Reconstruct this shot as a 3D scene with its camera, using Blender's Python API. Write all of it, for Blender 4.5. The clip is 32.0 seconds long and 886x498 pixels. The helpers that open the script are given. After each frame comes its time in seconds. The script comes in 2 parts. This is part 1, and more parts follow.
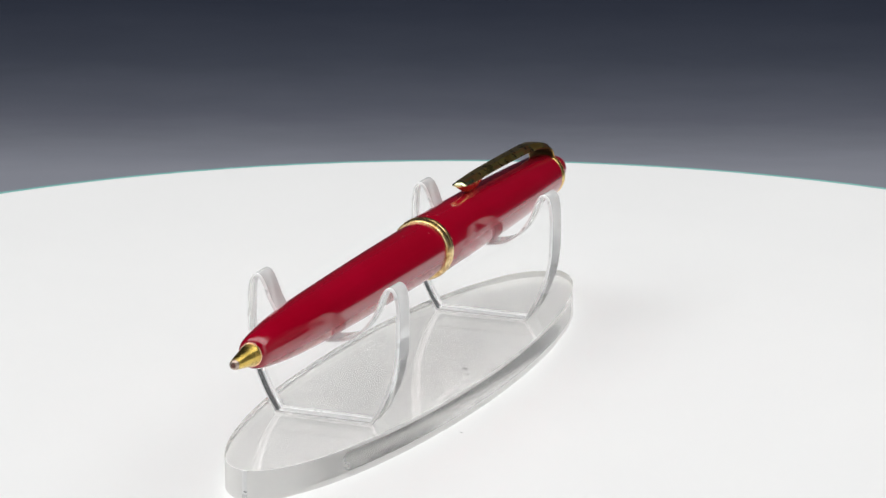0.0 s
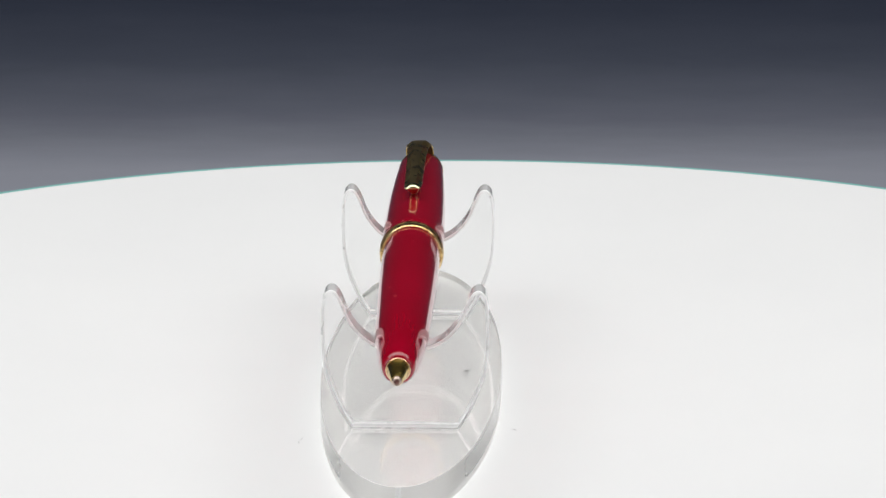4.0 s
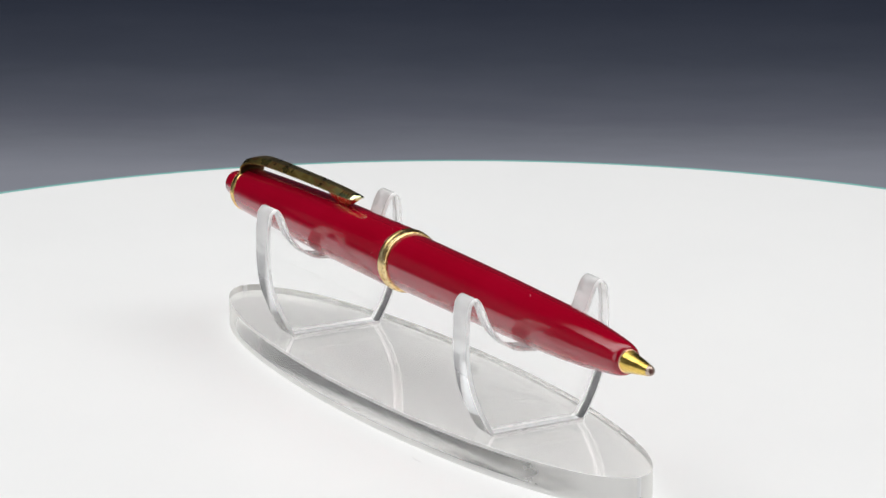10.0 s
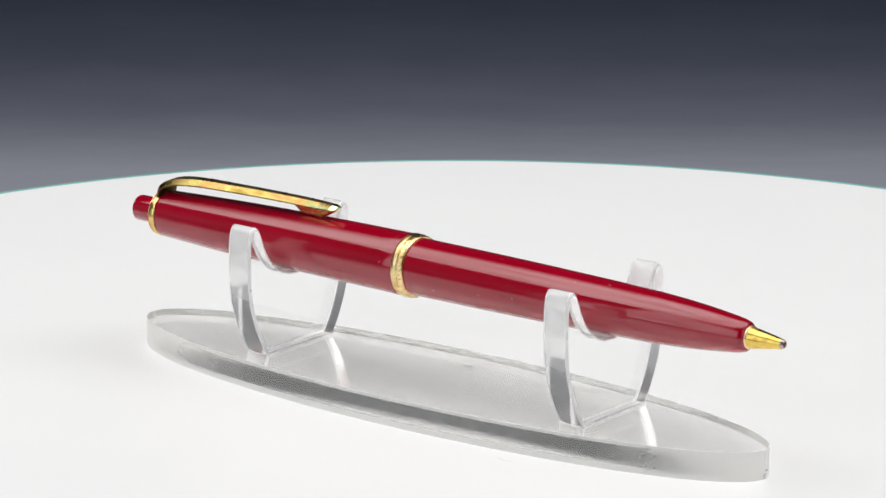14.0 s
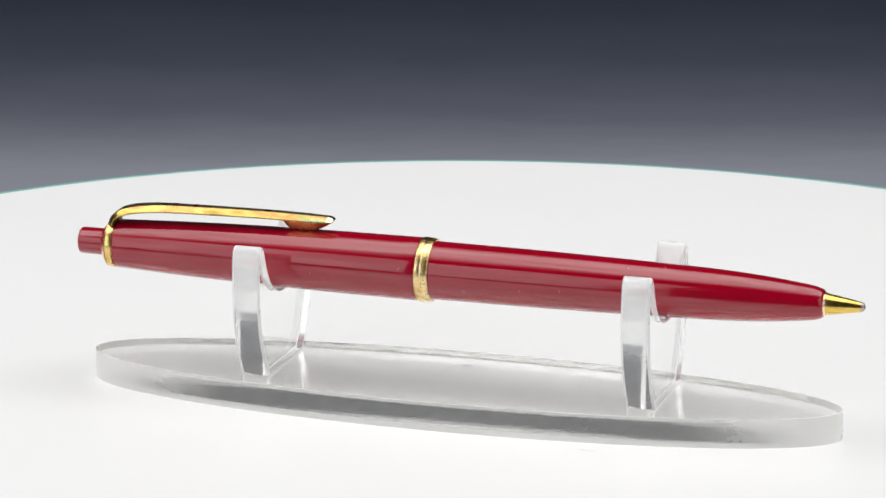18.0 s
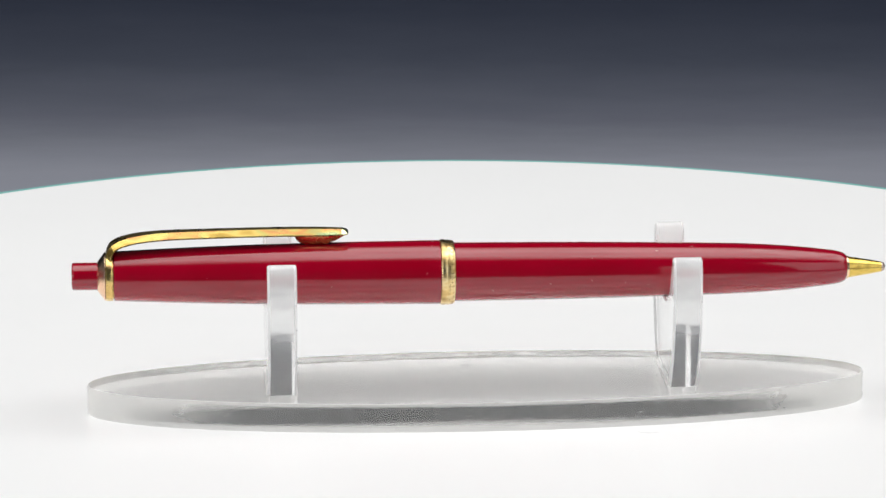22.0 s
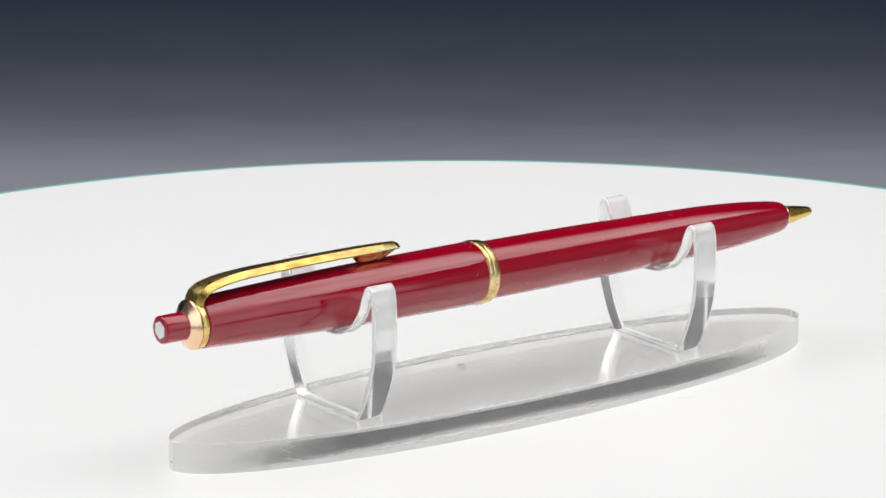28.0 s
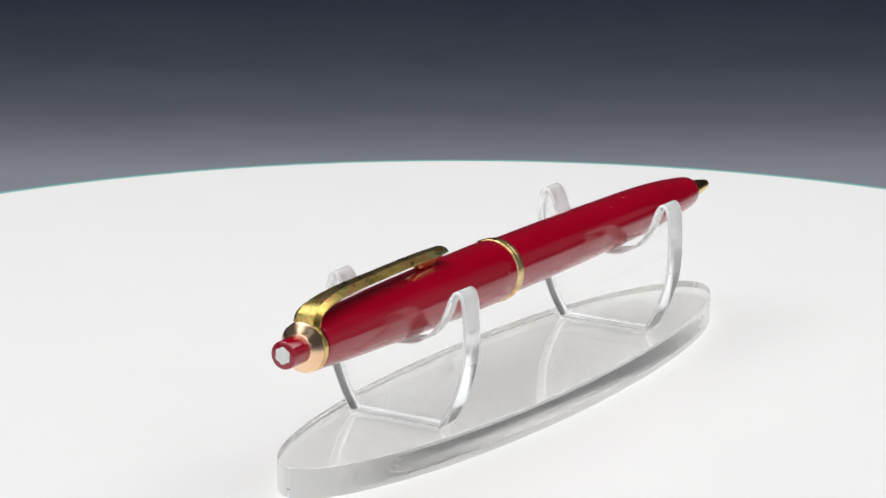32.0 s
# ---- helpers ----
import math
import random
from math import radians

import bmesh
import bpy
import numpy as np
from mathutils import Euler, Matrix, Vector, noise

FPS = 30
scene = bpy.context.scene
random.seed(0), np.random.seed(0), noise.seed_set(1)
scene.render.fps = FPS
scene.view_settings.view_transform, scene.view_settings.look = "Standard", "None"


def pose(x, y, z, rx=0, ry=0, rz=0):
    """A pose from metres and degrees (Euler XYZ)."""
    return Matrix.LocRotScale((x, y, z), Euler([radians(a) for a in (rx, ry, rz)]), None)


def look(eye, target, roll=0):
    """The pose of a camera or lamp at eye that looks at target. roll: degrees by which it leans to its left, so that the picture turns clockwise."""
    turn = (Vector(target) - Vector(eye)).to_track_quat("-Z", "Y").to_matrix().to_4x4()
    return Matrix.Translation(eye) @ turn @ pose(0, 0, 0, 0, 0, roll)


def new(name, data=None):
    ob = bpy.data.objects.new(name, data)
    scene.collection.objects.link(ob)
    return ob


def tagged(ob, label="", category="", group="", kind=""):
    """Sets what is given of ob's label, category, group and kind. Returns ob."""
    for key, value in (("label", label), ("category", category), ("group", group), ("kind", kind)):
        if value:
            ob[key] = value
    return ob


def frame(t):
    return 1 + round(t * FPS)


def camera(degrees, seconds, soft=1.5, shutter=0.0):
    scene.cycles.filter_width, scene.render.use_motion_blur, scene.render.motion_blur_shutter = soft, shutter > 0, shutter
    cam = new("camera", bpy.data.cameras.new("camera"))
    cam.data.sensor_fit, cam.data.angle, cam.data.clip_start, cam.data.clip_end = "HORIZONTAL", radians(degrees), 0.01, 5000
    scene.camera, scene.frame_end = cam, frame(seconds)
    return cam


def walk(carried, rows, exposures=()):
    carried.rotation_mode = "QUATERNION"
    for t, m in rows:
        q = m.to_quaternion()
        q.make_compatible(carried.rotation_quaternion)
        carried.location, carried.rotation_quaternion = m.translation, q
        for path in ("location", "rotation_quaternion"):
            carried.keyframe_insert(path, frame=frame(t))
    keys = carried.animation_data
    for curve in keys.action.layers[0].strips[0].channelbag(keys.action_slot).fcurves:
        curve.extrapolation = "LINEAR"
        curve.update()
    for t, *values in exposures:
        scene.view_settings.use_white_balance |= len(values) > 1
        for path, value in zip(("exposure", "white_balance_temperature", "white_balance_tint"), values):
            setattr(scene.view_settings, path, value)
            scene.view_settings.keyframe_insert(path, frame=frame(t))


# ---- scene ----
SECONDS = 32.0
MM = 0.001
DISC_TOP = 0.040          # height of the white turntable's top over the paper
DISC_R = 0.1690

# ---- camera: a tripod with a long lens, standing still ----
cam = camera(12.9, SECONDS)
EYE = pose(0.0, -0.6387, DISC_TOP + 0.1941, 90 - 14.83, 0, 0.274)
walk(cam, [(0.0, EYE), (SECONDS, EYE)], [(0.0, -0.03), (9.0, -0.03), (16.0, 0.0), (22.0, 0.02), (28.0, 0.01), (SECONDS, -0.01)])


def turn(t):
    """The turntable's angle in degrees at t seconds."""
    s = (t - 16.0) / 16.0
    return -27.296 + 84.669 * s - 0.179 * s * s + 0.639 * s ** 3


# ---- light: a long softbox overhead, two weak ones in front on both sides, a dim grey studio round them ----
world = bpy.data.worlds.new("studio_air")
scene.world = world
world.use_nodes = True
world.node_tree.nodes["Background"].inputs[0].default_value = (0.55, 0.58, 0.65, 1)
world.node_tree.nodes["Background"].inputs[1].default_value = 0.02


def area_lamp(name, eye, target, sx, sy, watts, spread, colour):
    data = bpy.data.lights.new(name, "AREA")
    data.shape, data.size, data.size_y = "RECTANGLE", sx, sy
    data.energy, data.spread, data.color = watts, radians(spread), colour
    ob = new(name, data)
    ob.matrix_world = look(eye, target)
    return ob


def soft_edges(ob, lo, hi):
    """The softbox's cloth is brightest in the middle and falls off towards both long sides."""
    ob.data.use_nodes = True
    tree = ob.data.node_tree
    geo = tree.nodes.new("ShaderNodeNewGeometry")
    sep = tree.nodes.new("ShaderNodeSeparateXYZ")
    tree.links.new(geo.outputs["Parametric"], sep.inputs[0])
    fall = tree.nodes.new("ShaderNodeValToRGB")
    fall.color_ramp.interpolation = "EASE"
    els = fall.color_ramp.elements
    els.new(0.3)
    els.new(0.7)
    for el, p, v in zip(els, (0.0, 0.32, 0.74, 1.0), (lo, 1.0, 1.0, hi)):
        el.position, el.color = p, (v, v, v, 1)
    tree.links.new(sep.outputs["Y"], fall.inputs[0])
    tree.links.new(fall.outputs[0], tree.nodes["Emission"].inputs["Strength"])


soft_edges(area_lamp("softbox_lamp", (0.02, 0.02, 0.66), (0.02, 0.02, 0), 1.56, 0.76, 10.45, 180, (1.0, 0.996, 0.985)), 0.15, 0.15)
for side, watts in ((-1, 3.7), (1, 2.5)):
    area_lamp("side_softbox_lamp", (side * 0.82, -0.74, 0.50), (0, 0, 0.46), 0.86, 0.96, watts, 180, (0.965, 0.985, 1.0))


# ---- materials ----
def nodes_of(name):
    mat = bpy.data.materials.new(name)
    mat.use_nodes = True
    tree = mat.node_tree
    return mat, tree, tree.nodes["Principled BSDF"]


def ramp(tree, fac, stops):
    node = tree.nodes.new("ShaderNodeValToRGB")
    els = node.color_ramp.elements
    while len(els) < len(stops):
        els.new(0.5)
    for el, (pos, col) in zip(els, stops):
        el.position, el.color = pos, (*col, 1)
    tree.links.new(fac, node.inputs[0])
    return node.outputs[0]


def noise_of(tree, scale, detail=4.0, stretch=(1, 1, 1), rough=0.55):
    coord = tree.nodes.new("ShaderNodeTexCoord")
    mapping = tree.nodes.new("ShaderNodeMapping")
    mapping.inputs["Scale"].default_value = stretch
    tex = tree.nodes.new("ShaderNodeTexNoise")
    tex.inputs["Scale"].default_value, tex.inputs["Detail"].default_value = scale, detail
    tex.inputs["Roughness"].default_value = rough
    tree.links.new(coord.outputs["Object"], mapping.inputs[0])
    tree.links.new(mapping.outputs[0], tex.inputs[0])
    return tex.outputs["Fac"]


def bump_to(tree, shader, fac, strength, distance):
    node = tree.nodes.new("ShaderNodeBump")
    node.inputs["Strength"].default_value, node.inputs["Distance"].default_value = strength, distance
    tree.links.new(fac, node.inputs["Height"])
    tree.links.new(node.outputs[0], shader.inputs["Normal"])


def grey(v):
    return (v, v, v)


def plain_mat(name, a, b, scale, rough, metal=0.0, bump=0.0, stretch=(1, 1, 1)):
    """Two near colours mixed by a fine grain, with a little relief."""
    mat, tree, sh = nodes_of(name)
    fac = noise_of(tree, scale, 4.0, stretch)
    tree.links.new(ramp(tree, fac, [(0.3, a), (0.7, b)]), sh.inputs["Base Color"])
    sh.inputs["Roughness"].default_value, sh.inputs["Metallic"].default_value = rough, metal
    if bump:
        bump_to(tree, sh, fac, bump, 0.0002)
    return mat


def lacquer_mat():
    """Deep red polished resin: fine scuffs in the gloss, hardly any in the colour."""
    mat, tree, sh = nodes_of("red_resin")
    broad = noise_of(tree, 90, 3)
    tree.links.new(ramp(tree, broad, [(0.35, (0.300, 0.0005, 0.0125)), (0.65, (0.326, 0.0009, 0.0155))]), sh.inputs["Base Color"])
    fine = noise_of(tree, 900, 5, (0.25, 1, 1))
    tree.links.new(ramp(tree, fine, [(0.35, grey(0.06)), (0.75, grey(0.13))]), sh.inputs["Roughness"])
    sh.inputs["IOR"].default_value = 1.56
    # polishing marks run along the barrel
    marks = noise_of(tree, 2300, 2.5, (0.010, 1, 1))
    bump_to(tree, sh, marks, 0.12, 0.0001)
    tree.links.new(ramp(tree, marks, [(0.34, grey(0.28)), (0.66, grey(0.62))]), sh.inputs["Specular IOR Level"])
    sh.inputs["Coat Weight"].default_value, sh.inputs["Coat Roughness"].default_value = 0.44, 0.04
    return mat


def gold_mat(name, stops, rough0, rough1, scale=260, stretch=(0.6, 1, 1), bump=0.0):
    mat, tree, sh = nodes_of(name)
    fac = noise_of(tree, scale, 2, stretch)
    tree.links.new(ramp(tree, fac, stops), sh.inputs["Base Color"])
    fine = noise_of(tree, 350, 2)
    tree.links.new(ramp(tree, fine, [(0.3, grey(rough0)), (0.75, grey(rough1))]), sh.inputs["Roughness"])
    sh.inputs["Metallic"].default_value = 1.0
    if bump:
        bump_to(tree, sh, noise_of(tree, 1400, 3, stretch), bump, 0.0001)
    return mat


def acrylic_mat(name, colour, rough0, rough1, scale=700, stretch=(1, 1, 1), bump=0.0, satin=None, frosted=False):
    """Clear acrylic. satin: (axis, reach, unevenness, stops) lets a cut edge turn from polished to milky satin along
    that axis; the milky share also stands in for light carried inside the edge.
    """
    mat, tree, sh = nodes_of(name)
    sh.inputs["Base Color"].default_value = (*colour, 1)
    sh.inputs["Transmission Weight"].default_value = 1.0
    sh.inputs["IOR"].default_value = 1.49
    fac = noise_of(tree, scale, 4, stretch)
    tree.links.new(ramp(tree, fac, [(0.35, grey(rough0)), (0.75, grey(rough1))]), sh.inputs["Roughness"])
    if bump:
        bump_to(tree, sh, fac, bump, 0.0001)
    if satin:
        coord = tree.nodes.new("ShaderNodeTexCoord")
        sep = tree.nodes.new("ShaderNodeSeparateXYZ")
        tree.links.new(coord.outputs["Object"], sep.inputs[0])
        clear = None
        for axis, reach, uneven, stops in satin:
            size = tree.nodes.new("ShaderNodeMath")
            size.operation = "ABSOLUTE"
            tree.links.new(sep.outputs[axis], size.inputs[0])
            scaled = tree.nodes.new("ShaderNodeMath")
            scaled.operation = "MULTIPLY_ADD"
            scaled.inputs[1].default_value = 1 / reach
            wear = tree.nodes.new("ShaderNodeMath")
            wear.operation = "MULTIPLY_ADD"
            wear.inputs[1].default_value, wear.inputs[2].default_value = uneven, -uneven / 2
            tree.links.new(noise_of(tree, 900, 4, (0.4, 0.4, 1.3)), wear.inputs[0])
            tree.links.new(size.outputs[0], scaled.inputs[0])
            tree.links.new(wear.outputs[0], scaled.inputs[2])
            fade = ramp(tree, scaled.outputs[0], [(p, grey(v)) for p, v in stops])
            if clear:
                least = tree.nodes.new("ShaderNodeMath")
                least.operation = "MINIMUM"
                tree.links.new(clear, least.inputs[0])
                tree.links.new(fade, least.inputs[1])
                fade = least.outputs[0]
            clear = fade
        if frosted:
            milky = tree.nodes.new("ShaderNodeMath")
            milky.operation = "MULTIPLY_ADD"
            milky.inputs[1].default_value, milky.inputs[2].default_value = -0.95, 0.98
            tree.links.new(clear, milky.inputs[0])
            tree.links.new(milky.outputs[0], sh.inputs["Roughness"])
            share = tree.nodes.new("ShaderNodeMath")
            share.operation = "MULTIPLY_ADD"
            share.inputs[1].default_value, share.inputs[2].default_value = 1.02, -0.02
            tree.links.new(clear, share.inputs[0])
            clear = share.outputs[0]
        tree.links.new(clear, sh.inputs["Transmission Weight"])
    return mat


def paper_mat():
    """Studio paper, coloured along Y: pale grey at the foot, deep slate blue from the rise on."""
    mat, tree, sh = nodes_of("pale_to_dark_paper")
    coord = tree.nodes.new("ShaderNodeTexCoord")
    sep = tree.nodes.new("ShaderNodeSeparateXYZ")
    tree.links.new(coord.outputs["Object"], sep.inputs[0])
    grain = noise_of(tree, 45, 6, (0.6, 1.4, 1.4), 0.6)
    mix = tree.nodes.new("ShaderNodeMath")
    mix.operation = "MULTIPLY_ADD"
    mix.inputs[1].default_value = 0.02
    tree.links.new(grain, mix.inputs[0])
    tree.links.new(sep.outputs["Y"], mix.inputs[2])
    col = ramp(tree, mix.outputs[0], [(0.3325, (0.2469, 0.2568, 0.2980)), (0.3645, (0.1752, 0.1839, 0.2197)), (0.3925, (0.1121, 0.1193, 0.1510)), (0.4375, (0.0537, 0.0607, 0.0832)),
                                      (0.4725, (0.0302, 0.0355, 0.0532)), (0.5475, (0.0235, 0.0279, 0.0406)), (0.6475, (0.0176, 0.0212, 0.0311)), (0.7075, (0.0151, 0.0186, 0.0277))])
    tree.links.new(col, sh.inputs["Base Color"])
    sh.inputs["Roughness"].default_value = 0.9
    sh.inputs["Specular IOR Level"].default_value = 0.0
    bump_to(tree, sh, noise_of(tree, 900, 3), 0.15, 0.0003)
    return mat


RED = lacquer_mat()
GOLD = gold_mat("worn_gold_plate", [(0.28, (0.50, 0.31, 0.11)), (0.42, (0.80, 0.56, 0.20)), (0.52, (0.90, 0.70, 0.26)), (0.60, (0.74, 0.60, 0.20)), (0.68, (0.92, 0.54, 0.24)), (0.78, (0.82, 0.45, 0.30))], 0.18, 0.36, 210)
# Clip top: tarnish, plus the dark surroundings it mirrors, put into the colour.
OLIVE = gold_mat("dark_reflecting_gold_top", [(0.36, (0.32, 0.235, 0.115)), (0.64, (0.44, 0.34, 0.155))], 0.22, 0.40, 330, (0.08, 1, 1))
TARNISH = gold_mat("rainbow_tarnished_gold", [(0.33, (0.317, 0.219, 0.055)), (0.41, (0.446, 0.298, 0.076)), (0.46, (0.547, 0.397, 0.124)), (0.50, (0.432, 0.384, 0.124)), (0.54, (0.518, 0.311, 0.103)), (0.58, (0.490, 0.239, 0.096)), (0.62, (0.461, 0.344, 0.110)), (0.67, (0.288, 0.331, 0.165))], 0.22, 0.38, 300, (0.35, 1, 1), 0.04)
GREENISH = gold_mat("pale_greenish_gold", [(0.3, (0.70, 0.72, 0.36)), (0.7, (0.86, 0.88, 0.56))], 0.12, 0.25)
# Clip underside: far darker than the clip's other faces.
DARK_UNDER = plain_mat("dark_underside", (0.06, 0.035, 0.015), (0.14, 0.09, 0.04), 500, 0.5, 0.8)
NOSE = gold_mat("brassy_gold", [(0.30, (0.42, 0.27, 0.05)), (0.5, (0.80, 0.57, 0.14)), (0.7, (0.66, 0.46, 0.10))], 0.18, 0.32, 500)
PALE = gold_mat("ring_gold_plate", [(0.34, (0.50, 0.31, 0.11)), (0.44, (0.76, 0.55, 0.24)), (0.54, (0.90, 0.73, 0.40)), (0.66, (0.66, 0.44, 0.18))], 0.20, 0.38, 480)
TONGUE = gold_mat("reddish_gold", [(0.30, (0.80, 0.50, 0.18)), (0.45, (0.93, 0.75, 0.28)), (0.6, (0.90, 0.62, 0.26)), (0.75, (0.95, 0.80, 0.36))], 0.18, 0.34, 300)
ROSE = gold_mat("rose_gold", [(0.3, (0.88, 0.56, 0.36)), (0.7, (0.95, 0.68, 0.46))], 0.14, 0.30)
STEEL = gold_mat("tarnished_steel", [(0.3, (0.40, 0.30, 0.25)), (0.7, (0.58, 0.47, 0.40))], 0.2, 0.34)
DARK = plain_mat("rusty_ball", (0.16, 0.07, 0.06), (0.28, 0.15, 0.12), 900, 0.35, 0.6)
ENAMEL = plain_mat("white_enamel", (0.78, 0.78, 0.77), (0.84, 0.84, 0.83), 800, 0.25)
SCUFF = plain_mat("pale_scuff", (0.62, 0.30, 0.28), (0.72, 0.42, 0.38), 2000, 0.6)
ENGRAVE = plain_mat("engraved_gold", (0.26, 0.15, 0.05), (0.50, 0.32, 0.12), 1500, 0.4, 1.0)
CLEAR = acrylic_mat("clear_acrylic", (0.975, 0.978, 0.975), 0.0, 0.02)
FOOT_CLEAR = acrylic_mat("faintly_grey_acrylic", (0.826, 0.821, 0.810), 0.04, 0.11)
# The Z stops below also paint in the edges' bright glow and dark reflection.
SAWN = acrylic_mat("sawn_acrylic_edge", (0.86, 0.852, 0.828), 0.03, 0.12, 420, (0.6, 0.6, 1.6), 0.03, [("X", 0.066, 0.16, [(0.60, 0.91), (0.80, 0.68), (0.97, 0.26)]), ("Z", 0.005, 0.04, [(0.14, 0.34), (0.26, 0.86), (0.40, 0.92), (0.84, 0.91), (0.91, 0.62), (0.97, 0.42)])], True)
CUT = acrylic_mat("laser_cut_acrylic_edge", (0.965, 0.965, 0.962), 0.03, 0.18, 450, (3, 1, 0.3), 0.03, [("Z", 0.030, 0.15, [(0.47, 0.89), (0.54, 0.64), (0.9, 0.54)])])
FROST = acrylic_mat("frosted_acrylic_arris", (0.93, 0.93, 0.925), 0.25, 0.45, 450, (1, 1, 1), 0.0, [("X", 1.0, 0.0, [(0.0, 0.22), (1.0, 0.22)])])
GLUE = plain_mat("cloudy_glue", (0.74, 0.74, 0.73), (0.86, 0.86, 0.85), 1500, 0.3)
JOINT = plain_mat("streaky_glue_joint", (0.30, 0.30, 0.30), (0.82, 0.82, 0.81), 1100, 0.25, stretch=(1.4, 0.06, 1))
SMUT = plain_mat("grey_smut", (0.20, 0.20, 0.20), (0.32, 0.31, 0.30), 1500, 0.8)
WHITE = plain_mat("white_coated_glass", (0.868, 0.870, 0.872), (0.885, 0.886, 0.886), 25, 0.42, 0.0, 0.02)
TEAL = plain_mat("pale_green_glass_edge", (0.24, 0.58, 0.54), (0.32, 0.66, 0.62), 60, 0.2)
PLASTIC = plain_mat("white_plastic", (0.70, 0.70, 0.70), (0.76, 0.76, 0.76), 120, 0.45)
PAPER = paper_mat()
WALL = plain_mat("grey_wall_paint", (0.30, 0.30, 0.315), (0.34, 0.34, 0.355), 8, 0.85, 0.0, 0.1)
# For the unseen east wall, added pale to bounce light into the acrylic edges.
BOUNCE = plain_mat("bounce_wall_paint", (0.50, 0.50, 0.50), (0.55, 0.55, 0.55), 8, 0.85, 0.0, 0.1)
FLOOR = plain_mat("grey_floor_paint", (0.16, 0.16, 0.17), (0.20, 0.20, 0.21), 6, 0.7, 0.0, 0.1)


# ---- mesh helpers ----
def part(name, bm, material, parent=None, label="", smooth=35, flat_sides=False):
    mesh = bpy.data.meshes.new(name)
    bmesh.ops.recalc_face_normals(bm, faces=bm.faces)
    if bm.calc_volume(signed=True) < 0:
        bmesh.ops.reverse_faces(bm, faces=bm.faces)
    for f in bm.faces:
        f.smooth = smooth > 0 and not (flat_sides and f.material_index == 0)
    bm.to_mesh(mesh)
    bm.free()
    for m in (material if isinstance(material, (list, tuple)) else (material,)):
        mesh.materials.append(m)
    if smooth:
        mesh.set_sharp_from_angle(angle=radians(smooth))
    if flat_sides:
        # faces, rim and arrises each keep their own flat run
        kinds = {}
        for p in mesh.polygons:
            for k in p.edge_keys:
                kinds.setdefault(k, set()).add(p.material_index)
        for e in mesh.edges:
            if len(kinds[e.key]) > 1:
                e.use_edge_sharp = True
    ob = new(name, mesh)
    ob.parent = parent
    return tagged(ob, label)


def glide(points, n):
    """A smooth curve through points, n steps between each two."""
    pts = [Vector(p) for p in points]
    pts = [2 * pts[0] - pts[1], *pts, 2 * pts[-1] - pts[-2]]
    out = []
    for a, b, c, d in zip(pts, pts[1:], pts[2:], pts[3:]):
        for i in range(n):
            t = i / n
            out.append(0.5 * (2 * b + (c - a) * t + (2 * a - 5 * b + 4 * c - d) * t * t + (3 * b - a - 3 * c + d) * t ** 3))
    return out + [pts[-2]]


def lathe(profile, seg=96):
    """A turned body round the x axis from (along, radius) in millimetres."""
    bm = bmesh.new()
    rings = []
    for s, r in profile:
        rings.append([bm.verts.new((s * MM, r * MM * math.cos(2 * math.pi * k / seg), r * MM * math.sin(2 * math.pi * k / seg))) for k in range(seg)])
    for a, b in zip(rings, rings[1:]):
        for k in range(seg):
            bm.faces.new((a[k], a[(k + 1) % seg], b[(k + 1) % seg], b[k]))
    bm.faces.new(rings[0])
    bm.faces.new(rings[-1])
    return bm


def loft(sections):
    """Joins closed rings of points (millimetres) into one skin."""
    bm = bmesh.new()
    rings = [[bm.verts.new(Vector(p) * MM) for p in sec] for sec in sections]
    n = len(rings[0])
    for a, b in zip(rings, rings[1:]):
        for k in range(n):
            bm.faces.new((a[k], a[(k + 1) % n], b[(k + 1) % n], b[k]))
    bm.faces.new(rings[0])
    bm.faces.new(rings[-1])
    return bm


def slab(outline, z0, z1, bevel=0.0, steps=3):
    """A plate from an outline of (x, y) metres: faces in the first material, rim in the second, rounded arrises in the third."""
    n = len(outline)
    area = sum(outline[k - 1][0] * outline[k][1] - outline[k][0] * outline[k - 1][1] for k in range(n))
    inward = []
    for k in range(n):
        a, b = Vector(outline[k - 1]), Vector(outline[(k + 1) % n])
        d = (b - a).normalized() * (1 if area > 0 else -1)
        inward.append(Vector((-d.y, d.x)))
    angles = [math.pi / 2 * i / steps for i in range(steps + 1)]
    profile = [(bevel * (1 - math.sin(a)), z0 + bevel * (1 - math.cos(a))) for a in angles]
    profile += [(bevel * (1 - math.cos(a)), z1 - bevel * (1 - math.sin(a))) for a in angles]
    bm = bmesh.new()
    rings = [[bm.verts.new((p[0] + q.x * d, p[1] + q.y * d, z)) for p, q in zip(outline, inward)] for d, z in profile]
    for i, (a, b) in enumerate(zip(rings, rings[1:])):
        for k in range(n):
            bm.faces.new((a[k], a[(k + 1) % n], b[(k + 1) % n], b[k])).material_index = 1 if i == steps else 2
    bm.faces.new(rings[0])
    bm.faces.new(rings[-1])
    bm.normal_update()
    return bm


def box_into(bm, m, sx, sy, sz):
    bmesh.ops.create_cube(bm, size=1.0, matrix=m @ Matrix.Diagonal((sx, sy, sz, 1)))


def box(sx, sy, sz, m):
    bm = bmesh.new()
    box_into(bm, m, sx, sy, sz)
    return bm


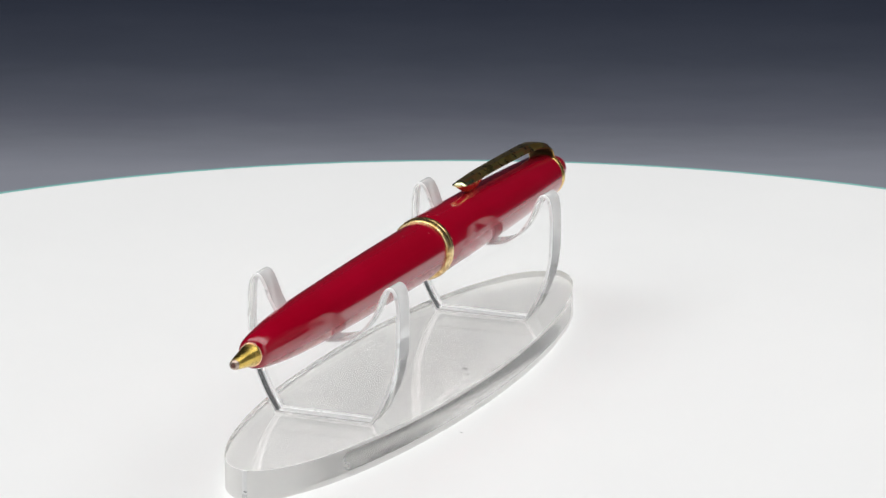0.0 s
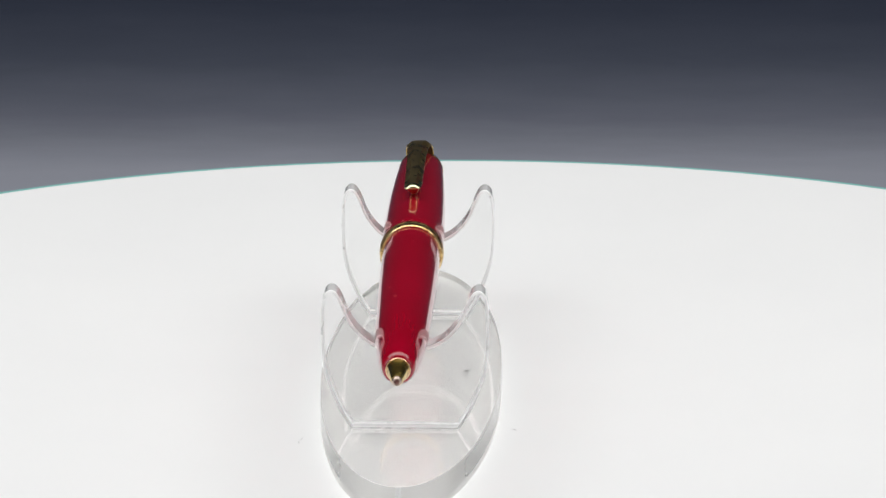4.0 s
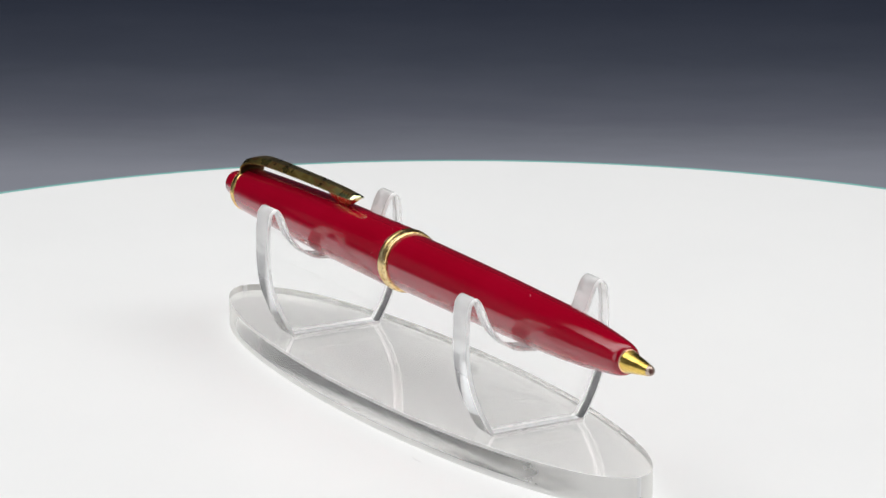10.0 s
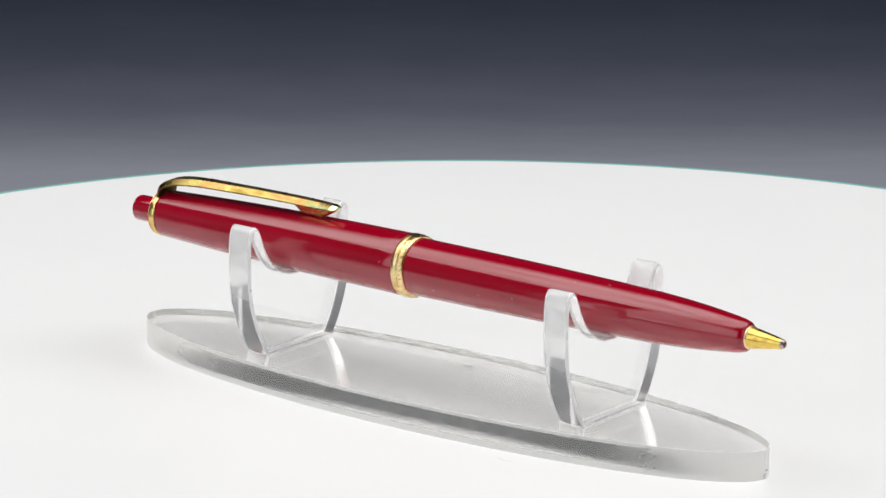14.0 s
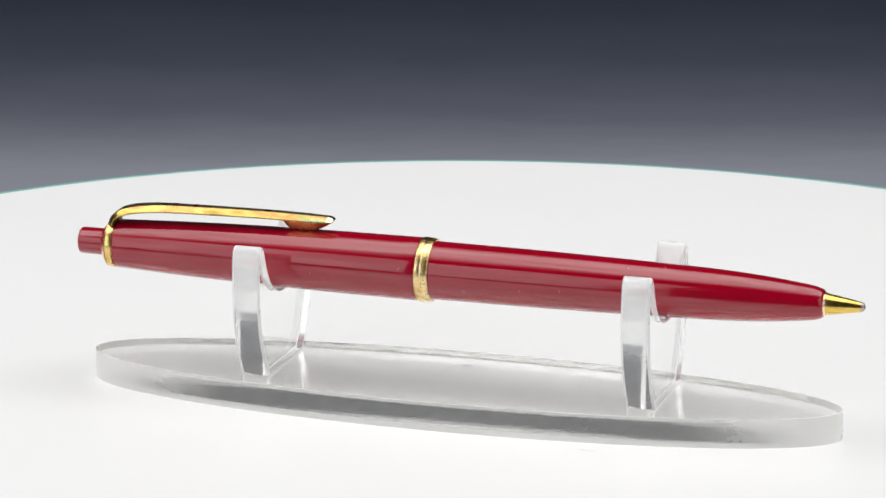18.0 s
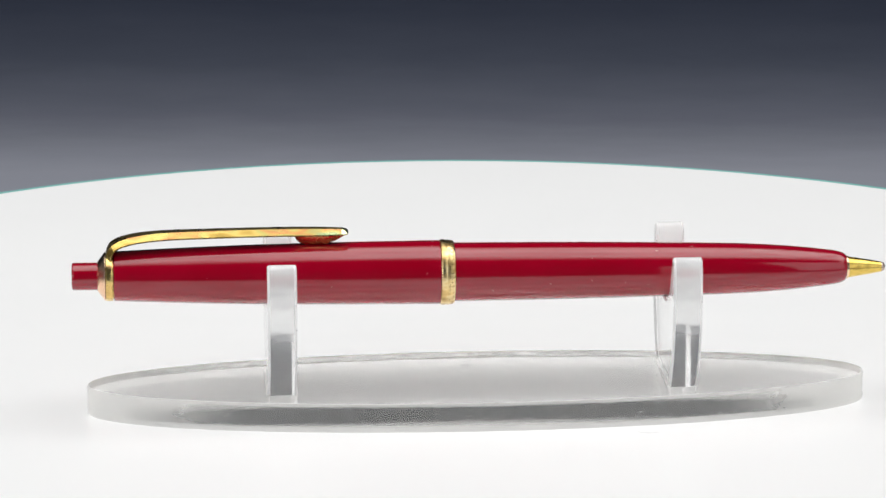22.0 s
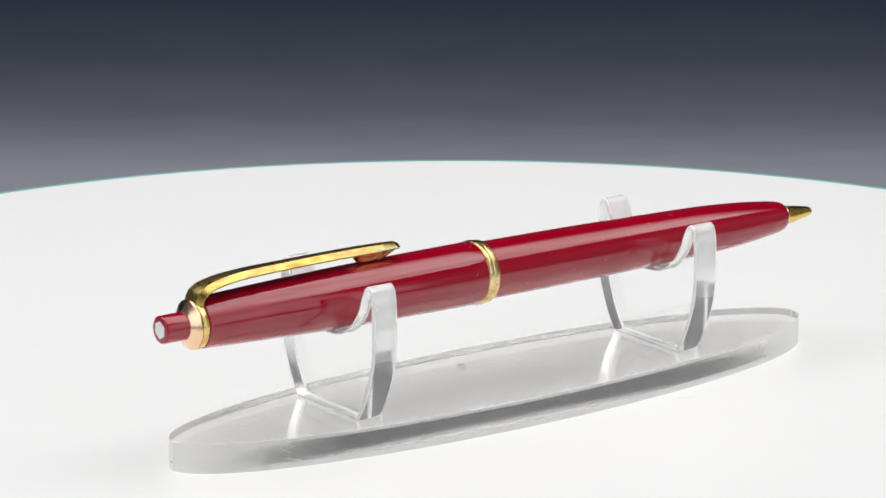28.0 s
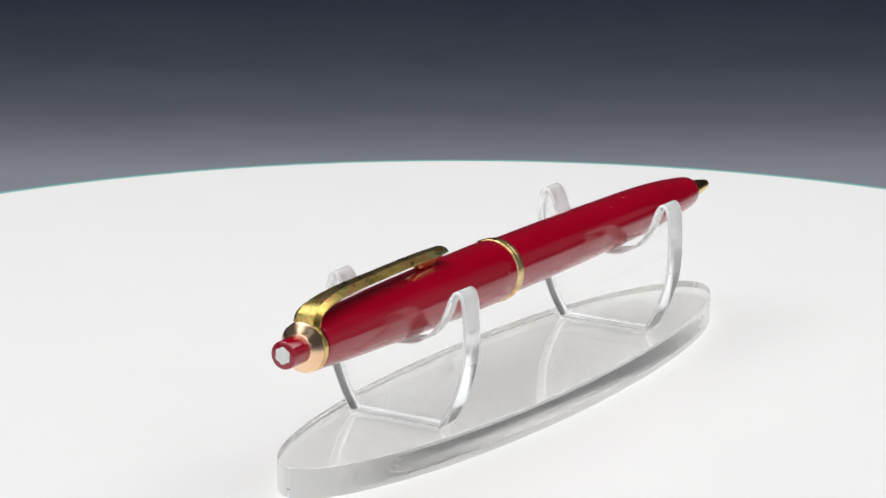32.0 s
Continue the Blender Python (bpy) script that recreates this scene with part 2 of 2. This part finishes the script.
# ---- the studio: plain walls, floor, paper sweep ----
def studio():
    for name, x, y, z, sx, sy, sz, mat, label in (
            ("floor", 0, 0, -0.055, 3.4, 3.4, 0.1, FLOOR, "grey painted studio floor under the paper"),
            ("ceiling", 0, 0, 2.05, 3.4, 3.4, 0.1, WALL, "plain grey studio ceiling"),
            ("wall_north", 0, 1.65, 0.9975, 3.2, 0.1, 2.005, WALL, "plain grey studio wall behind the paper"),
            ("wall_south", 0, -1.65, 0.9975, 3.2, 0.1, 2.005, WALL, "plain grey studio wall"),
            ("wall_east", 1.25, 0, 0.9975, 0.1, 3.2, 2.005, BOUNCE, "unseen pale wall added to bounce light"),
            ("wall_west", -1.25, 0, 0.9975, 0.1, 3.2, 2.005, WALL, "plain grey studio wall")):
        tagged(part(name, box(sx, sy, sz, Matrix.Translation((x, y, z))), mat, None, label, 0), category=name.split("_")[0], kind="structure")
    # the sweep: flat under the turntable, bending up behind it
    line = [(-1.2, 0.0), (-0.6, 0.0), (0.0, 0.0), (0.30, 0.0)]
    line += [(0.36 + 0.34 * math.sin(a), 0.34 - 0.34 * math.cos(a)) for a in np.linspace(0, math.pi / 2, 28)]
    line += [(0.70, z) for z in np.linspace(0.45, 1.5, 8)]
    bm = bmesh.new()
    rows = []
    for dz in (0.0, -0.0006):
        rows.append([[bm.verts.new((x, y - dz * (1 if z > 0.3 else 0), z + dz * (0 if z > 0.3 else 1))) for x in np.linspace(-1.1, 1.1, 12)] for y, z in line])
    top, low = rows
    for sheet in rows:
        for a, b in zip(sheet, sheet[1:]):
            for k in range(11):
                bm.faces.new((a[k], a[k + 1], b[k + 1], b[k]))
    tagged(part("backdrop", bm, PAPER, None, "slate blue-grey studio paper sweep, darker towards the top", 60), category="backdrop", kind="structure")


# ---- the turntable ----
def turntable():
    thing = tagged(new("turntable"), "round white coated-glass display turntable with a pale green edge", "turntable")
    r, t = DISC_R / MM, DISC_TOP / MM
    def upright(profile, seg=256):
        bm = lathe(profile, seg)
        bmesh.ops.rotate(bm, matrix=Matrix.Rotation(radians(-90), 3, "Y"), verts=bm.verts)
        return bm
    part("disc", upright([(t - 6.0, r - 2.0), (t, r - 2.0)]), WHITE, thing)
    # the bare rim of the glass shows green round the coating
    part("glass_rim", upright([(t - 6.0, r - 1.98), (t - 5.6, r - 0.3), (t - 5.0, r), (t - 0.5, r), (t - 0.12, r - 0.25), (t - 0.01, r - 1.98)]), TEAL, thing, "pale green bare glass rim")
    part("motor_base", upright([(0.3, 92), (1.2, 95), (30, 95), (33.9, 91)], 96), PLASTIC, thing, "white plastic motor base")
    def hair(x, y, yaw, length, wide):
        pts = [(length * (u - 0.5), 0.25 * length * math.sin(2.2 * u), 0) for u in np.linspace(0, 1, 9)]
        bm = loft([[(px, py + wide * math.cos(a), t + wide * 0.6 + wide * 0.6 * math.sin(a)) for a in np.linspace(0, 2 * math.pi, 6, endpoint=False)] for px, py, _ in pts])
        bm.transform(Matrix.Translation((x * MM, y * MM, 0)) @ Matrix.Rotation(radians(yaw), 4, "Z"))
        part("lint", bm, SMUT, thing, "short grey lint fibre")
    hair(29.0, -25.2, 160, 3.2, 0.018)
    hair(21.9, 7.6 + 1.6, 40, 0.7, 0.06)
    return thing


# ---- the acrylic stand, its own origin in the middle of its foot ----
BASE_T = 4.96
CRADLE_X = (33.57, -33.06)      # from the middle of the foot


def stand():
    thing = tagged(new("pen_stand"), "clear acrylic pen stand with oval foot and two cradles", "stand")
    oval = [(65.24 * MM * math.cos(a), 15.16 * MM * math.sin(a)) for a in np.linspace(0, 2 * math.pi, 180, endpoint=False)]
    foot = part("foot", slab(oval, 0.00004, BASE_T * MM, 0.00004), (FOOT_CLEAR, SAWN, FROST), thing, "oval clear acrylic foot with a sawn edge", 40, True)
    foot.visible_shadow = False
    half = glide([(8.63, 4.98), (10.2, 7.5), (11.62, 10.5), (12.72, 13.7), (13.3, 17.0), (13.45, 21.0), (13.35, 24.8), (13.0, 26.9), (12.45, 27.8), (11.75, 28.1), (11.05, 27.8), (10.45, 27.0),
                  (9.85, 25.7), (9.15, 23.9), (8.0, 22.0), (6.3, 20.2), (4.2, 19.0), (2.0, 18.55), (0.0, 18.42)], 8)
    outline = [(p.x * MM, p.y * MM) for p in half] + [(-p.x * MM, p.y * MM) for p in reversed(half[:-1])]
    for x in CRADLE_X:
        bm = slab(outline, -2.42 * MM, 2.42 * MM, 0.00042)
        for f in bm.faces:
            if all(v.co.y < 5.2 * MM for v in f.verts) and abs(f.normal.z) < 0.5:
                f.material_index = 3
        # the plate's own axes: across, up, thick
        bm.transform(Matrix(((0, 0, 1, x * MM), (1, 0, 0, 0), (0, 1, 0, 0.00004), (0, 0, 0, 1))))
        cradle = part("cradle", bm, (CLEAR, CUT, FROST, JOINT), thing, "clear acrylic tulip-shaped cradle plate", 40, True)
        cradle.visible_shadow = False
        # thin squeezed-out glue along the joint
        for side in (-1, 1):
            bead = bmesh.new()
            n = 22
            rings = []
            for i in range(n + 1):
                y = -8.6 + 17.2 * i / n
                w = 0.13 + 0.05 * math.sin(i * 2.3 + side) + 0.03 * math.sin(i * 5.1)
                rings.append([bead.verts.new(((x + side * (2.46 + w * 0.6 + w * 0.6 * math.cos(a))) * MM, y * MM, (BASE_T + 0.03 + w * 0.5 * (1 + math.sin(a))) * MM)) for a in np.linspace(0, 2 * math.pi, 6, endpoint=False)])
            for a, b in zip(rings, rings[1:]):
                for k in range(6):
                    bead.faces.new((a[k], a[(k + 1) % 6], b[(k + 1) % 6], b[k]))
            bead.faces.new(rings[0])
            bead.faces.new(rings[-1])
            part("glue_bead", bead, GLUE, cradle, "cloudy line of clear glue")
    # the cutter left a nub at both ends and scratches along the sawn edge
    for end in (-1, 1):
        bm = loft([[(end * (65.1 + 0.28 * math.cos(a)), 0.45 * math.sin(a), z) for a in np.linspace(0, 2 * math.pi, 12, endpoint=False)] for z in (0.15, 0.4, 4.6, 4.85)])
        part("nub", bm, FROST, foot, "small nub of the cut edge")
        bm = bmesh.new()
        bmesh.ops.create_icosphere(bm, subdivisions=2, radius=1.0, matrix=Matrix.Translation((end * 65.36 * MM, 0.2 * MM, 1.5 * MM)) @ Matrix.Diagonal((0.04 * MM, 0.32 * MM, 0.10 * MM, 1)))
        part("burn_mark", bm, SMUT, foot, "small grey burn mark")
    bm = bmesh.new()
    rng = random.Random(21)
    for _ in range(64):
        a = rng.uniform(-2.7, -0.45)
        z = rng.uniform(0.7, 2.6) if rng.random() < 0.7 else rng.uniform(2.6, 4.5)
        along = Matrix.Rotation(math.atan2(15.16 * math.cos(a), -65.24 * math.sin(a)), 4, "Z")
        m = Matrix.Translation((65.25 * MM * math.cos(a), 15.17 * MM * math.sin(a), z * MM)) @ along @ Matrix.Rotation(rng.uniform(-1.0, -0.3), 4, "Y")
        box_into(bm, m, rng.uniform(0.2, 1.1) * MM, 0.025 * MM, 0.022 * MM)
    part("edge_scratches", bm, GLUE, foot, "fine pale scratches", 0)
    # a smear caught in the foot and two specks on it
    for x, y, z, lx, ly, yaw in ((-1.4, 9.3, 2.2, 0.85, 0.5, 30), (17.5, -12.6, BASE_T + 0.05, 0.3, 0.16, 70), (20.1, -6.9, BASE_T + 0.05, 0.18, 0.14, 0)):
        bm = bmesh.new()
        bmesh.ops.create_icosphere(bm, subdivisions=2, radius=1.0)
        for v in bm.verts:
            v.co *= 1 + 0.35 * noise.noise(v.co * 2.3 + Vector((x, y, 0)))
        bm.transform(Matrix.Translation((x * MM, y * MM, z * MM)) @ Matrix.Rotation(radians(yaw), 4, "Z") @ Matrix.Diagonal((lx * MM, ly * MM, 0.05 * MM, 1)))
        part("smut", bm, SMUT, thing, "tiny dark smear")
    return thing


# ---- the pen, its own origin on its axis at the push button's end, x towards the point ----
def radius_at(s):
    table = ((7.0, 4.12), (12, 4.33), (20, 4.64), (31.5, 4.98), (45, 5.20), (61, 5.33), (63.2, 4.90), (83, 4.77), (100, 4.49), (111, 4.25), (120, 3.7))
    return float(np.interp(s, [a for a, _ in table], [b for _, b in table]))


def pen():
    thing = tagged(new("ballpoint_pen"), "glossy dark red ballpoint pen with worn gold trim in a stand", "pen")
    upper = [(6.9, 3.6), (6.92, 4.0), (7.05, 4.12)] + [(p.x, p.y) for p in glide([(7.2, 4.13), (12, 4.34), (20, 4.66), (31.5, 5.0), (45, 5.21), (60.7, 5.33)], 5)] + [(60.95, 5.28), (61.0, 5.0)]
    part("upper_barrel", lathe(upper, 128), RED, thing, "glossy dark red upper barrel")
    lower = [(63.1, 4.5), (63.12, 4.80), (63.3, 4.9)] + [(p.x, p.y) for p in glide([(63.5, 4.9), (73, 4.85), (83, 4.77), (92, 4.64), (100, 4.49), (106, 4.37), (111, 4.23), (115.9, 3.98), (120.6, 3.62), (125.3, 3.12), (127.6, 2.80), (128.5, 2.58)], 5)]
    lower += [(128.9, 2.42), (129.15, 2.24), (129.3, 2.05), (129.36, 1.85), (129.3, 1.7)]
    part("lower_barrel", lathe(lower, 128), RED, thing, "glossy dark red tapering lower barrel")
    ring = [(60.98, 5.05), (61.0, 5.30), (61.08, 5.40), (61.25, 5.46), (61.5, 5.475), (61.75, 5.45), (61.92, 5.42), (62.0, 5.375), (62.06, 5.375), (62.14, 5.405), (62.3, 5.42), (62.95, 5.30), (63.2, 5.24), (63.32, 5.12), (63.34, 4.6)]
    band = part("centre_ring", lathe(ring, 128), PALE, thing, "gold centre ring with a worn engraved pattern")
    bm = bmesh.new()
    rng = random.Random(4)
    for k in range(44):
        a = 2 * math.pi * k / 44
        for ds, w, l in ((62.36, 0.62, 0.13), (63.02, 0.55, 0.13), (62.70, 0.15, 0.62)):
            if rng.random() < 0.42:
                continue
            r = 5.405 - max(ds - 62.3, 0) * 0.17
            m = Matrix.Rotation(a + (0.03 if l > w else 0), 4, "X") @ Matrix.Translation((ds * MM, 0, r * MM))
            box_into(bm, m, l * rng.uniform(0.6, 1.1) * MM, w * rng.uniform(0.5, 1.2) * MM, 0.05 * MM)
    part("engraving", bm, ENGRAVE, band, "shallow engraved key pattern", 0)
    part("shoulder_ring", lathe([(5.45, 3.4), (5.62, 3.80), (5.64, 4.02), (5.72, 4.09), (6.2, 4.12), (6.64, 4.10), (6.74, 4.04), (6.77, 3.78), (6.92, 3.74)], 96), GOLD, thing, "worn gold shoulder ring holding the clip")
    part("shoulder_cone", lathe([(4.22, 2.0), (4.22, 2.38), (4.32, 2.55), (4.75, 3.12), (5.15, 3.66), (5.36, 3.96), (5.46, 4.05), (5.53, 4.04), (5.56, 3.95), (5.57, 3.5)], 96), ROSE, thing, "polished rose-gold cone below the push button")
    button = part("push_button", lathe([(0.0, 1.95), (0.04, 2.10), (0.16, 2.22), (0.32, 2.27), (4.4, 2.29), (4.4, 1.8)], 64), RED, thing, "round dark red push button")
    star = [(0, (1.36 + 0.09 * math.cos(6 * a)) * math.sin(a), (1.36 + 0.09 * math.cos(6 * a)) * math.cos(a)) for a in np.linspace(0, 2 * math.pi, 72, endpoint=False)]
    part("emblem", loft([[(x + d, y * k, z * k) for x, y, z in star] for d, k in ((0.05, 1.0), (-0.015, 1.0), (-0.04, 0.97))]), ENAMEL, button, "white rounded six-lobed inlay")
    nose = part("nose_cone", lathe([(129.0, 1.5), (129.3, 1.80), (129.42, 1.84), (129.6, 1.83), (129.9, 1.76), (131.5, 1.50), (133.2, 1.22), (135.0, 0.90), (135.3, 0.84)], 64), NOSE, thing, "gold metal nose cone")
    part("collar", lathe([(129.2, 1.6), (129.25, 1.90), (129.4, 1.95), (129.62, 1.93), (129.7, 1.86), (129.7, 1.6)], 64), ROSE, nose, "thin coppery collar at the barrel's mouth")
    part("writing_tip", lathe([(135.1, 0.6), (135.25, 0.82), (135.5, 0.78), (135.8, 0.64), (135.9, 0.52), (135.86, 0.42), (135.5, 0.40)], 48), STEEL, nose, "tarnished steel writing tip")
    bm = bmesh.new()
    bmesh.ops.create_uvsphere(bm, u_segments=16, v_segments=10, radius=0.42 * MM)
    bm.transform(Matrix.Translation((135.62 * MM, 0, 0)))
    part("ball", bm, DARK, nose, "dark ball in the tip")

    # the sprung clip: rises from the shoulder ring, runs along the barrel
    path = glide([(6.05, 3.55), (6.25, 4.35), (6.8, 5.22), (8.1, 6.0), (10.4, 6.62), (13.6, 7.05), (17, 7.24), (22, 7.36), (30, 7.50), (37, 7.54), (42, 7.46), (44.0, 7.39), (44.7, 7.36)], 5)
    sections = []
    for i, q in enumerate(path):
        a, b = path[max(i - 1, 0)], path[min(i + 1, len(path) - 1)]
        tang = (b - a).normalized()
        nx, nz = -tang.y, tang.x
        wb = float(np.interp(q.x, [5, 7, 10, 14, 20, 30, 40, 43, 44.2, 44.8, 45.2], [5.2, 4.9, 4.35, 3.85, 3.45, 3.2, 3.08, 3.02, 2.95, 2.88, 2.80]))
        # a roof-like section: narrow flat top, broad sloping flanks over a thin lip
        wt, top = float(np.interp(q.x, [6, 9, 14, 25, 40, 44.7], [3.3, 2.5, 1.8, 1.45, 1.35, 1.2])), 0.51
        low = -float(np.interp(q.x, [5, 9, 14, 40, 43, 44.7], [0.50, 0.55, 0.64, 0.62, 0.50, 0.36]))
        sec = []
        for y, v in ((-wb / 2 * 0.95, low), (-wb / 2, low + 0.08), (-wb / 2 * 0.985, low + 0.25), (-wt / 2, top - 0.05), (-wt / 4, top - 0.005), (0, top), (wt / 4, top - 0.005), (wt / 2, top - 0.05), (wb / 2 * 0.985, low + 0.25), (wb / 2, low + 0.08), (wb / 2 * 0.95, low), (0, low + 0.06)):
            sec.append((q.x + nx * v, y, q.y + nz * v))
        sections.append(sec)
    last = sections[-1]
    cx = sum(p[0] for p in last) / len(last)
    cz = sum(p[2] for p in last) / len(last)
    for a in np.linspace(0.15, 1.45, 9):
        d, k = 1.05 * math.sin(a), math.cos(a)
        sections.append([(cx + d, y * k ** 0.55, cz - d * 0.10 + (z - cz) * k ** 0.8) for _, y, z in last])
    bm = loft(sections)
    for i, f in enumerate(bm.faces):
        if i >= 12 * (len(path) - 2):
            f.material_index = 3
            continue
        if i % 12 in (3, 4, 5, 6) and path[i // 12].x > 9.5:
            f.material_index = 1
        elif i % 12 in (10, 11):
            f.material_index = 2
    clip = part("clip", bm, (TARNISH, OLIVE, DARK_UNDER, GREENISH), thing, "tarnished gold sprung pocket clip", 32)
    # the boat-shaped tongue under the clip's end
    boat = []
    for u in np.linspace(0, 1, 25):
        s = 36.5 + 9.0 * u
        reach = 7.08 - radius_at(s) + 0.01
        depth = float(np.interp(u, [0, 0.04, 0.10, 0.20, 0.30, 0.62, 0.80, 0.92, 1.0], [0.02, 0.30, 0.75, 0.95, 1.0, 1.0, 0.66, 0.34, 0.10])) * reach
        wide = float(np.interp(u, [0, 0.1, 0.3, 0.7, 0.9, 1.0], [1.30, 1.45, 1.49, 1.47, 1.25, 0.85]))
        ring_pts = []
        for a in np.linspace(0, 2 * math.pi, 24, endpoint=False):
            c, d = math.cos(a), math.sin(a)
            ring_pts.append((s, wide * math.copysign(abs(c) ** 0.75, c) * (1.0 if d > 0 else 1 - 0.45 * abs(d)), 7.08 + (0.1 * d if d > 0 else depth * d)))
        boat.append(ring_pts)
    part("tongue", loft(boat), TONGUE, clip, "reddish gold boat-shaped tongue under the clip")
    # scuffs: fine flecks on the resin
    bm = bmesh.new()
    rng = random.Random(11)
    spots = [(69.5, -22, 0.5), (86, -3, 0.35), (24, 20, 0.7), (22.5, 14, 0.9), (97, 60, 0.5), (72, 100, 0.35), (103, 75, 0.8), (43, -8, 0.5), (58.5, 15, 0.5)]
    spots += [(rng.uniform(9, 118), rng.uniform(-40, 220), rng.uniform(0.12, 0.4)) for _ in range(26)]
    for s, deg, size in spots:
        if 60 < s < 64:
            continue
        m = Matrix.Rotation(radians(90 - deg), 4, "X") @ Matrix.Translation((s * MM, 0, radius_at(s) * MM)) @ Matrix.Rotation(rng.uniform(-1, 1), 4, "Z")
        box_into(bm, m, size * MM, 0.05 * MM, 0.035 * MM)
    part("scuff_marks", bm, SCUFF, thing, "fine pale scuffs in the resin", 0)
    return thing


studio()
TABLE = turntable()
STAND = stand()
PEN = pen()


# ---- what moves: the disc turns and carries the stand and the pen ----
def motions():
    lying = Vector((136.0, 0.3, -0.99)).normalized()
    rest = {
        TABLE: Matrix(),
        STAND: Matrix.Translation((2.17 * MM, -8.22 * MM, DISC_TOP)),
        PEN: Matrix.Translation((-65.25 * MM, -8.60 * MM, DISC_TOP + 23.78 * MM)) @ lying.to_track_quat("X", "Z").to_matrix().to_4x4() @ pose(0, 0, 0, 2.5),
    }
    for thing, m in rest.items():
        walk(thing, [(float(t), Matrix.Rotation(radians(turn(t)), 4, "Z") @ m) for t in range(0, 33)])


motions()
